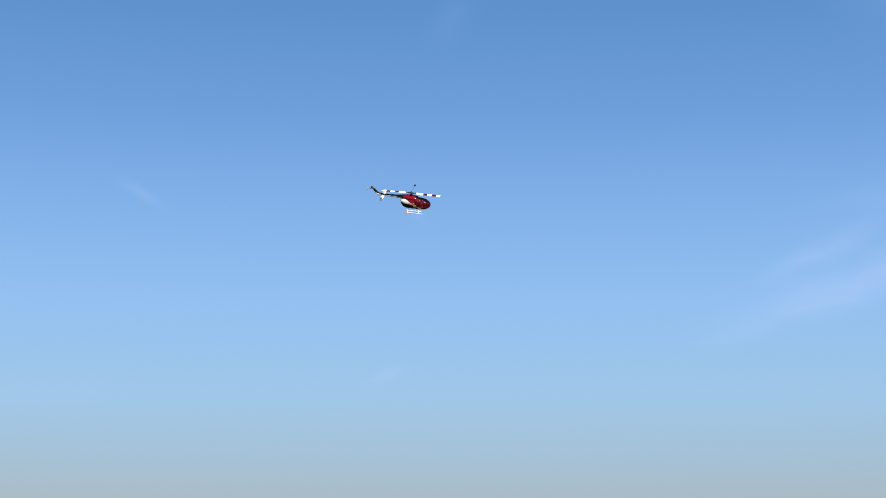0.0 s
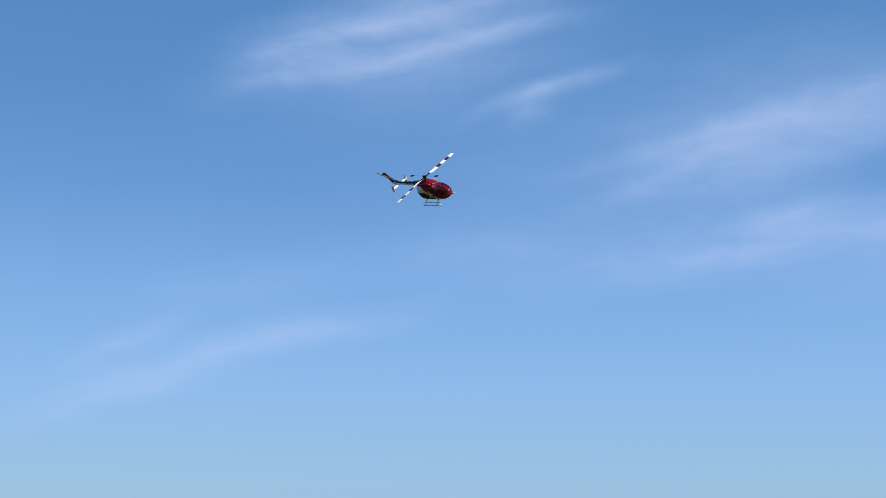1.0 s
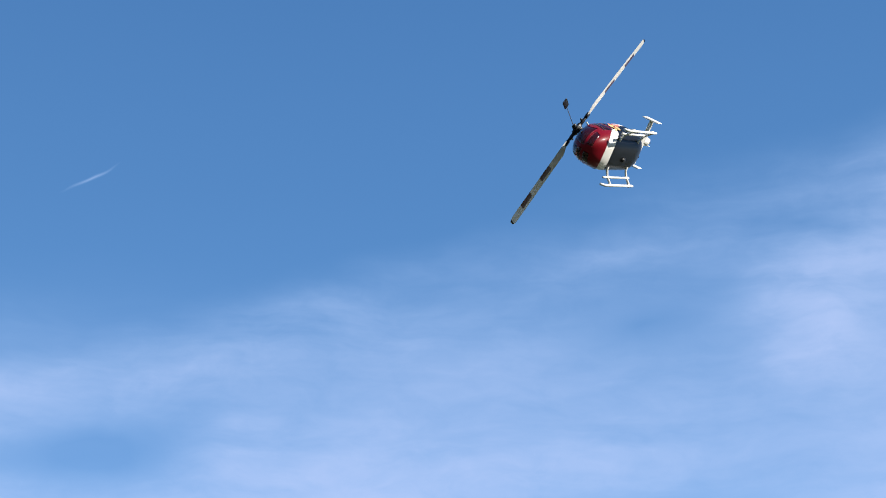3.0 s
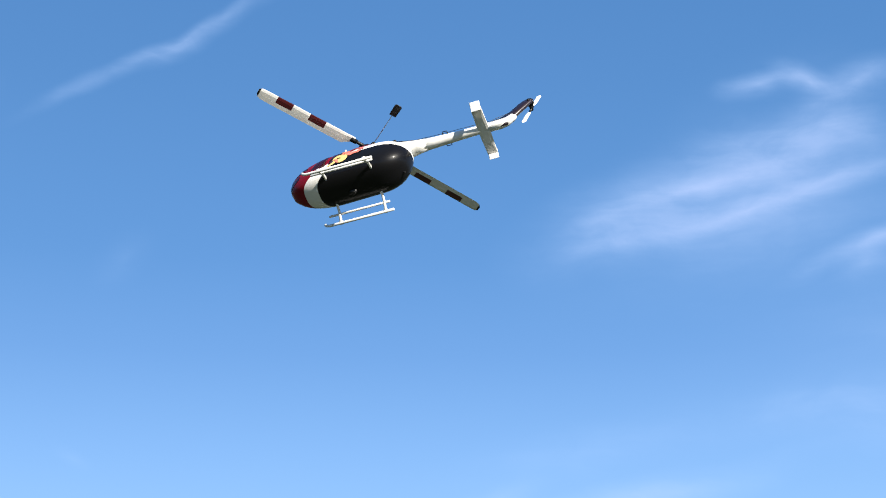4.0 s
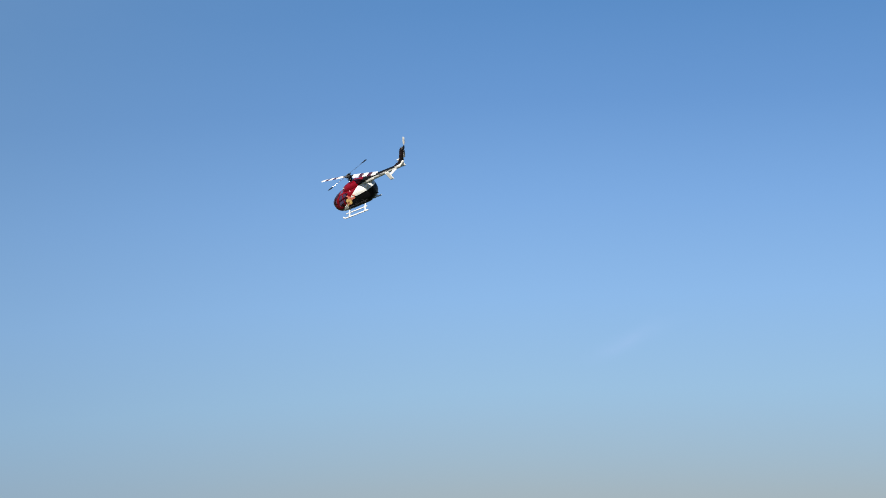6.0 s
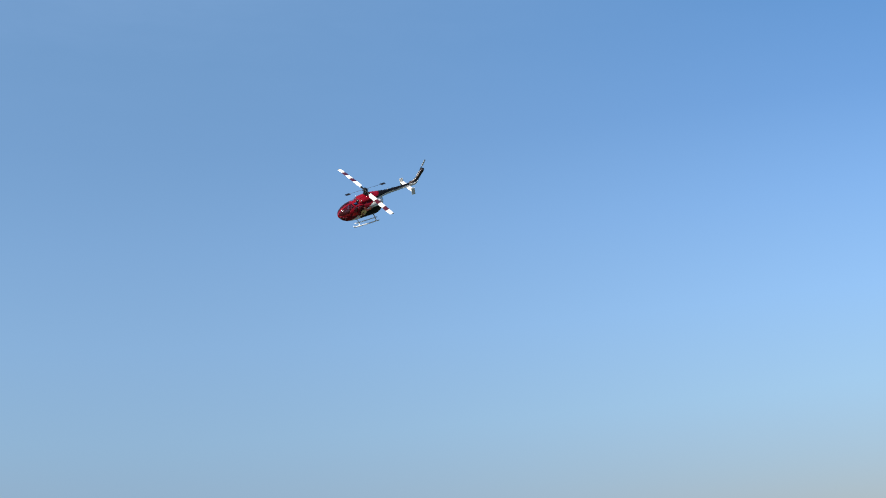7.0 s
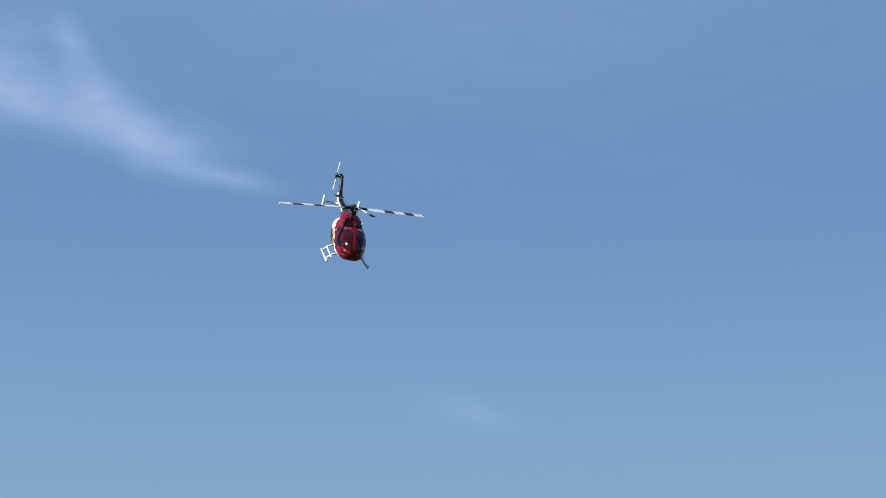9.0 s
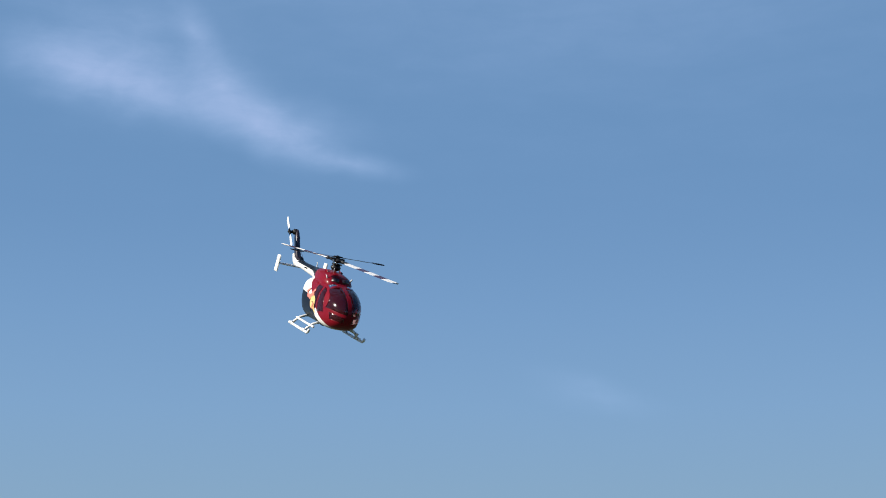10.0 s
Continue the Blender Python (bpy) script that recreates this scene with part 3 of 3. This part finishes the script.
    part("belly_box", bm, BLACK, heli, "small black box under the belly")
    bm = bmesh.new()
    tube(bm, [(-.235, -.02, -.345), (-.262, -.02, -.372)], .006, 8)
    part("drain_pipe", bm, BLACK, heli)

    # mast and swashplate
    bm = bmesh.new()
    tube(bm, [(0, 0, -.085), (0, 0, -.006)], .0075, 14)
    mast = part("mast", bm, STEEL, heli, "steel rotor mast")
    bm = bmesh.new()
    for z0, r in ((-.048, .034), (-.038, .026)):
        tube(bm, [(0, 0, z0 - .003), (0, 0, z0 + .003)], r, 20)
    part("swashplate", bm, BLACK, mast, "black swashplate")
    for k in range(3):
        a = radians(90 + 120 * k)
        bm = bmesh.new()
        tube(bm, [(.03 * math.cos(a), .03 * math.sin(a), -.078), (.03 * math.cos(a), .03 * math.sin(a), -.045)], .0028, 8)
        part("link_rod", bm, STEEL, mast)

    # main rotor: head, two blades, flybar with paddles
    bm = bmesh.new()
    block(bm, (0, 0, 0), (.085, .042, .028), .006)
    block(bm, (0, 0, .010), (.026, .104, .010), .003)
    block(bm, (0, 0, -.026), (.050, .050, .012), .004)
    tube(bm, [(0, 0, -.012), (0, 0, .026)], .013, 14)
    block(bm, (0, 0, .024), (.026, .062, .010), .003)
    rotor = part("main_rotor", bm, BLACK, heli, "black rotor head with two blades and a flybar")
    # from root to tip: radius, chord, painted stripe outward of it
    span = ((.115, .030, 0), (.150, .050, 0), (.185, .072, 0), (.320, .072, 1), (.430, .072, 0), (.546, .072, 1), (.655, .072, 0), (.745, .070, 0), (.768, .058, 2), (.780, .032, 0))
    prof = ((0.0, 0.0), (.06, .45), (.25, 1.0), (.62, .62), (1.0, .04), (.62, -.45), (.25, -.8), (.06, -.4))
    blades = []
    for turn in (0, 180):
        bm = bmesh.new()
        rings = []
        for r, c, _ in span:
            z = -0.015 * (r / ROTOR) ** 1.5
            lead = -.022 if r < .745 else -.022 + (.072 - c) * .35
            rings.append([(r, -lead - u * c, z + v * .0052) for u, v in prof])
        vs = [[bm.verts.new(p) for p in q] for q in rings]
        n = len(prof)
        for i in range(len(vs) - 1):
            for j in range(n):
                f = bm.faces.new((vs[i][j], vs[i][(j + 1) % n], vs[i + 1][(j + 1) % n], vs[i + 1][j]))
                f.material_index = 2 if span[i][2] == 2 else 1 if span[i][2] and j != 4 else 0
        bm.faces.new(vs[0][::-1])
        bm.faces.new(vs[-1])
        bmesh.ops.rotate(bm, cent=(0, 0, 0), matrix=Matrix.Rotation(radians(turn), 3, "Z"), verts=bm.verts)
        blades.append(part("blade", bm, (BLADE, DARKRED, BLACK), rotor, "white rotor blade with two dark red stripes", smooth=False))
        bm = bmesh.new()
        m = Matrix.Rotation(radians(turn), 4, "Z")
        tube(bm, [m @ Vector((.03, 0, 0)), m @ Vector((.06, 0, 0)), m @ Vector((.10, 0, 0))], [.010, .012, .009], 12)
        block(bm, m @ Vector((.118, 0, -.001)), (.046, .030, .017), .004, m)
        block(bm, m @ Vector((.062, -.026, .002)), (.014, .036, .008), .002, m)
        part("blade_grip", bm, BLACK, rotor, "black blade grip")
    bm = bmesh.new()
    tube(bm, [(0, -.30, .022), (0, .30, .022)], .0026, 8)
    bar = part("flybar", bm, STEEL, rotor, "thin steel flybar")
    for s in (1, -1):
        bm = bmesh.new()
        slab(bm, [(-.020, s * .268), (.024, s * .268), (.026, s * .345), (.018, s * .354), (-.014, s * .354), (-.022, s * .345)], .009, 2, .022, .5)
        part("paddle", bm, BLACK, bar, "black flybar paddle", False)
        bm = bmesh.new()
        tube(bm, [(.0, s * .040, .022), (.018, s * .030, -.030)], .0024, 8)
        part("control_arm", bm, STEEL, rotor)

    # tail rotor
    bm = bmesh.new()
    tube(bm, [(0, .012, 0), (0, -.016, 0)], .011, 12)
    block(bm, (0, -.008, 0), (.060, .012, .014), .003)
    tail = part("tail_rotor", bm, BLACK, heli, "small tail rotor with two white blades")
    tail.matrix_basis = pose(*TAIL)
    for s in (1, -1):
        bm = bmesh.new()
        slab(bm, [(s * .036, -.009), (s * .060, -.015), (s * .140, -.016), (s * .155, -.006), (s * .153, .010), (s * .140, .015), (s * .060, .014), (s * .036, .008)], .005, 1, -.008, .6)
        part("tail_blade", bm, WHITE, tail, "white tail rotor blade", False)
    return heli, rotor, tail, blades


helicopter, main_rotor, tail_rotor, rotor_blades = build_helicopter()


# ---------------------------------------------------------------- what moves
def spin(rows, per_step):
    """The turn at every step of the clip from a few known turns of a two-bladed rotor, which is the same after half a round."""
    full = [rows[0]]
    for t, a in rows[1:]:
        t0, a0 = full[-1]
        guess = a0 + per_step * round((t - t0) * FPS)
        full.append((t, a + 180 * round((guess - a) / 180)))
    times, turns = [r[0] for r in full], [r[1] for r in full]
    return [(i / FPS, float(np.interp(i / FPS, times, turns))) for i in range(10 * FPS + 1)]


def motions():
    walk(helicopter, [
        (0.0, pose(-0.791, 42.316, 11.241, 44.8, 9.2, -16.9)),
        (0.1, pose(0.822, 41.029, 11.105, 44.7, 9.9, -22.5)),
        (0.2, pose(2.329, 39.756, 10.965, 44.6, 10.6, -28.1)),
        (0.3, pose(3.746, 38.448, 10.827, 44.3, 11.3, -33.7)),
        (0.4, pose(5.078, 37.060, 10.697, 44.1, 11.8, -39.2)),
        (0.5, pose(6.325, 35.552, 10.577, 44.1, 12.2, -44.5)),
        (0.6, pose(7.470, 33.939, 10.477, 44.1, 12.3, -49.5)),
        (0.7, pose(8.504, 32.265, 10.392, 44.1, 12.1, -54.4)),
        (0.8, pose(9.429, 30.545, 10.300, 44.3, 11.9, -59.1)),
        (0.9, pose(10.247, 28.793, 10.184, 44.6, 11.8, -63.8)),
        (1.0, pose(10.961, 27.022, 10.029, 45.2, 12.1, -68.5)),
        (1.1, pose(11.559, 25.210, 9.819, 46.0, 13.0, -73.0)),
        (1.2, pose(12.035, 23.376, 9.571, 47.0, 14.2, -77.4)),
        (1.3, pose(12.405, 21.578, 9.315, 48.1, 15.6, -81.8)),
        (1.4, pose(12.692, 19.860, 9.079, 49.2, 17.0, -86.4)),
        (1.5, pose(12.922, 18.256, 8.885, 49.9, 18.0, -91.4)),
        (1.6, pose(13.134, 16.741, 8.735, 50.3, 18.7, -97.0)),
        (1.7, pose(13.315, 15.281, 8.608, 50.4, 19.2, -103.1)),
        (1.8, pose(13.420, 13.898, 8.495, 50.4, 19.5, -109.5)),
        (1.9, pose(13.418, 12.613, 8.386, 50.5, 19.8, -115.8)),
        (2.0, pose(13.288, 11.452, 8.275, 51.0, 20.2, -122.0)),
        (2.1, pose(13.088, 10.428, 8.171, 52.0, 20.8, -128.3)),
        (2.2, pose(12.855, 9.515, 8.081, 53.5, 21.6, -134.8)),
        (2.3, pose(12.552, 8.688, 7.986, 54.9, 22.5, -141.1)),
        (2.4, pose(12.149, 7.933, 7.869, 56.0, 23.3, -147.0)),
        (2.5, pose(11.622, 7.238, 7.715, 56.4, 23.8, -152.1)),
        (2.6, pose(10.977, 6.558, 7.520, 56.2, 23.7, -156.2)),
        (2.7, pose(10.317, 6.045, 7.317, 55.7, 23.5, -159.9)),
        (2.8, pose(9.686, 5.835, 7.133, 54.7, 23.0, -163.7)),
        (2.9, pose(9.066, 5.838, 6.967, 53.2, 22.1, -167.9)),
        (3.0, pose(8.463, 5.980, 6.820, 51.3, 20.7, -172.4)),
        (3.1, pose(7.885, 6.203, 6.692, 49.3, 18.9, -177.2)),
        (3.2, pose(7.341, 6.461, 6.582, 47.3, 16.8, 177.5)),
        (3.3, pose(6.813, 6.757, 6.487, 45.5, 14.6, 172.2)),
        (3.4, pose(6.260, 7.115, 6.399, 44.1, 12.3, 167.3)),
        (3.5, pose(5.667, 7.523, 6.313, 42.8, 10.3, 162.9)),
        (3.6, pose(5.019, 7.972, 6.224, 41.8, 8.7, 159.1)),
        (3.7, pose(4.298, 8.449, 6.127, 40.8, 7.7, 156.0)),
        (3.8, pose(3.490, 8.939, 6.015, 39.7, 7.4, 153.6)),
        (3.9, pose(2.538, 9.425, 5.867, 38.6, 7.8, 151.6)),
        (4.0, pose(1.515, 9.926, 5.737, 36.7, 8.3, 150.3)),
        (4.1, pose(0.514, 10.530, 5.702, 32.5, 8.4, 150.6)),
        (4.2, pose(-0.491, 11.126, 5.717, 27.7, 8.1, 151.2)),
        (4.3, pose(-1.479, 11.604, 5.733, 23.8, 7.3, 151.0)),
        (4.4, pose(-2.435, 12.024, 5.750, 20.2, 6.4, 150.6)),
        (4.5, pose(-3.375, 12.405, 5.768, 16.6, 5.4, 150.4)),
        (4.6, pose(-4.275, 12.772, 5.794, 12.7, 4.8, 150.5)),
        (4.7, pose(-5.120, 13.141, 5.822, 8.7, 4.3, 150.8)),
        (4.8, pose(-5.937, 13.505, 5.846, 4.4, 3.9, 151.3)),
        (4.9, pose(-6.755, 13.845, 5.880, 0.2, 3.6, 152.0)),
        (5.0, pose(-7.606, 14.133, 5.931, -4.1, 3.3, 152.9)),
        (5.1, pose(-8.473, 14.358, 6.016, -8.4, 2.9, 154.0)),
        (5.2, pose(-9.323, 14.542, 6.137, -12.9, 2.5, 155.0)),
        (5.3, pose(-10.172, 14.697, 6.274, -17.3, 2.3, 156.4)),
        (5.4, pose(-11.039, 14.834, 6.408, -21.7, 2.3, 158.2)),
        (5.5, pose(-11.949, 14.963, 6.515, -25.7, 2.8, 160.7)),
        (5.6, pose(-12.913, 15.090, 6.587, -29.4, 3.9, 163.8)),
        (5.7, pose(-13.888, 15.183, 6.650, -32.8, 5.3, 167.4)),
        (5.8, pose(-14.831, 15.224, 6.719, -36.0, 6.3, 171.6)),
        (5.9, pose(-15.745, 15.226, 6.788, -39.1, 7.2, 176.5)),
        (6.0, pose(-16.633, 15.183, 6.852, -41.9, 8.0, -178.0)),
        (6.1, pose(-17.499, 15.085, 6.907, -44.5, 8.8, -171.9)),
        (6.2, pose(-18.346, 14.920, 6.948, -46.6, 9.7, -165.2)),
        (6.3, pose(-19.175, 14.677, 6.971, -48.3, 10.9, -157.9)),
        (6.4, pose(-19.972, 14.359, 6.982, -49.3, 12.2, -150.1)),
        (6.5, pose(-20.726, 13.970, 6.991, -49.7, 13.8, -141.8)),
        (6.6, pose(-21.422, 13.513, 7.003, -49.3, 15.4, -132.9)),
        (6.7, pose(-22.051, 12.997, 7.028, -47.9, 17.1, -123.6)),
        (6.8, pose(-22.601, 12.427, 7.072, -45.5, 18.7, -113.6)),
        (6.9, pose(-23.064, 11.809, 7.131, -41.6, 19.9, -102.5)),
        (7.0, pose(-23.455, 11.158, 7.200, -37.9, 20.6, -91.6)),
        (7.1, pose(-23.825, 10.496, 7.294, -36.1, 21.7, -82.3)),
        (7.2, pose(-24.167, 9.823, 7.411, -35.8, 23.6, -74.3)),
        (7.3, pose(-24.423, 9.128, 7.532, -36.2, 25.9, -67.2)),
        (7.4, pose(-24.531, 8.409, 7.636, -36.5, 28.4, -60.7)),
        (7.5, pose(-24.433, 7.667, 7.701, -36.3, 30.4, -54.8)),
        (7.6, pose(-24.097, 6.913, 7.738, -35.7, 32.0, -49.7)),
        (7.7, pose(-23.574, 6.165, 7.758, -35.2, 33.6, -45.6)),
        (7.8, pose(-22.929, 5.447, 7.741, -34.6, 35.0, -41.9)),
        (7.9, pose(-22.228, 4.772, 7.671, -33.6, 36.2, -38.3)),
        (8.0, pose(-21.527, 4.150, 7.537, -32.1, 37.0, -34.1)),
        (8.1, pose(-20.792, 3.578, 7.318, -29.9, 37.2, -29.4)),
        (8.2, pose(-20.000, 3.053, 7.034, -27.3, 36.8, -24.5)),
        (8.3, pose(-19.211, 2.574, 6.731, -24.5, 36.1, -19.5)),
        (8.4, pose(-18.476, 2.136, 6.447, -21.7, 35.1, -14.8)),
        (8.5, pose(-17.838, 1.731, 6.213, -19.1, 34.1, -10.4)),
        (8.6, pose(-17.316, 1.350, 6.035, -16.6, 33.0, -6.2)),
        (8.7, pose(-16.870, 0.988, 5.888, -14.0, 31.6, -2.2)),
        (8.8, pose(-16.459, 0.650, 5.753, -11.6, 30.2, 1.6)),
        (8.9, pose(-16.044, 0.341, 5.614, -9.5, 28.7, 5.0)),
        (9.0, pose(-15.594, 0.067, 5.457, -8.0, 27.4, 8.2)),
        (9.1, pose(-15.102, -0.179, 5.276, -7.1, 26.1, 11.1)),
        (9.2, pose(-14.594, -0.402, 5.085, -6.6, 25.0, 13.8)),
        (9.3, pose(-14.088, -0.592, 4.894, -6.5, 23.9, 16.3)),
        (9.4, pose(-13.601, -0.742, 4.713, -6.4, 22.9, 18.5)),
        (9.5, pose(-13.146, -0.846, 4.551, -6.3, 22.0, 20.2)),
        (9.6, pose(-12.726, -0.899, 4.407, -6.2, 21.2, 21.2)),
        (9.7, pose(-12.330, -0.909, 4.274, -6.2, 20.5, 21.8)),
        (9.8, pose(-11.952, -0.897, 4.150, -6.2, 19.8, 22.0)),
        (9.9, pose(-11.588, -0.880, 4.031, -6.1, 19.2, 22.2)),
        (10.0, pose(-11.231, -0.873, 3.917, -6.1, 18.5, 22.5)),
    ])
    main = ((0, 1), (.5, 47), (1, 90), (1.5, 1), (2, 106), (2.5, 32), (2.7, 115), (3.8, 14), (4, 50), (4.2, 85), (4.5, 52), (5, 76), (5.5, 170), (5.7, 178),
            (6.8, 165), (7, 91), (7.5, 157), (8, 55), (8.5, 94), (9, 113), (9.5, 146), (10, 12))
    walk(main_rotor, [(t, pose(0, 0, 0, 0, 0, a)) for t, a in spin(main, -20.5)])
    # the blades feather: more pitch in the hard turn, less in the descent
    pitch = ((0, 8), (2.5, 9), (3.8, 12), (4.2, 12), (5, 8), (7, 7), (8.5, 5), (10, 2.5))
    for blade, sense in zip(rotor_blades, (1, -1)):
        walk(blade, [(t, pose(0, 0, 0, sense * a)) for t, a in pitch])
    rear = ((0, 15), (.5, 99), (1, 156), (1.5, 24), (2, 33), (2.5, 60), (3.8, 177), (4, 108), (4.2, 15), (4.5, 165), (5, 156), (5.5, 48), (5.7, 54), (6.8, 132), (7, 120), (7.5, 45),
            (8, 75), (8.5, 147), (9, 78), (9.5, 129), (10, 144))
    walk(tail_rotor, [(t, pose(*TAIL, 0, -a, 0)) for t, a in spin(rear, -50)])


motions()
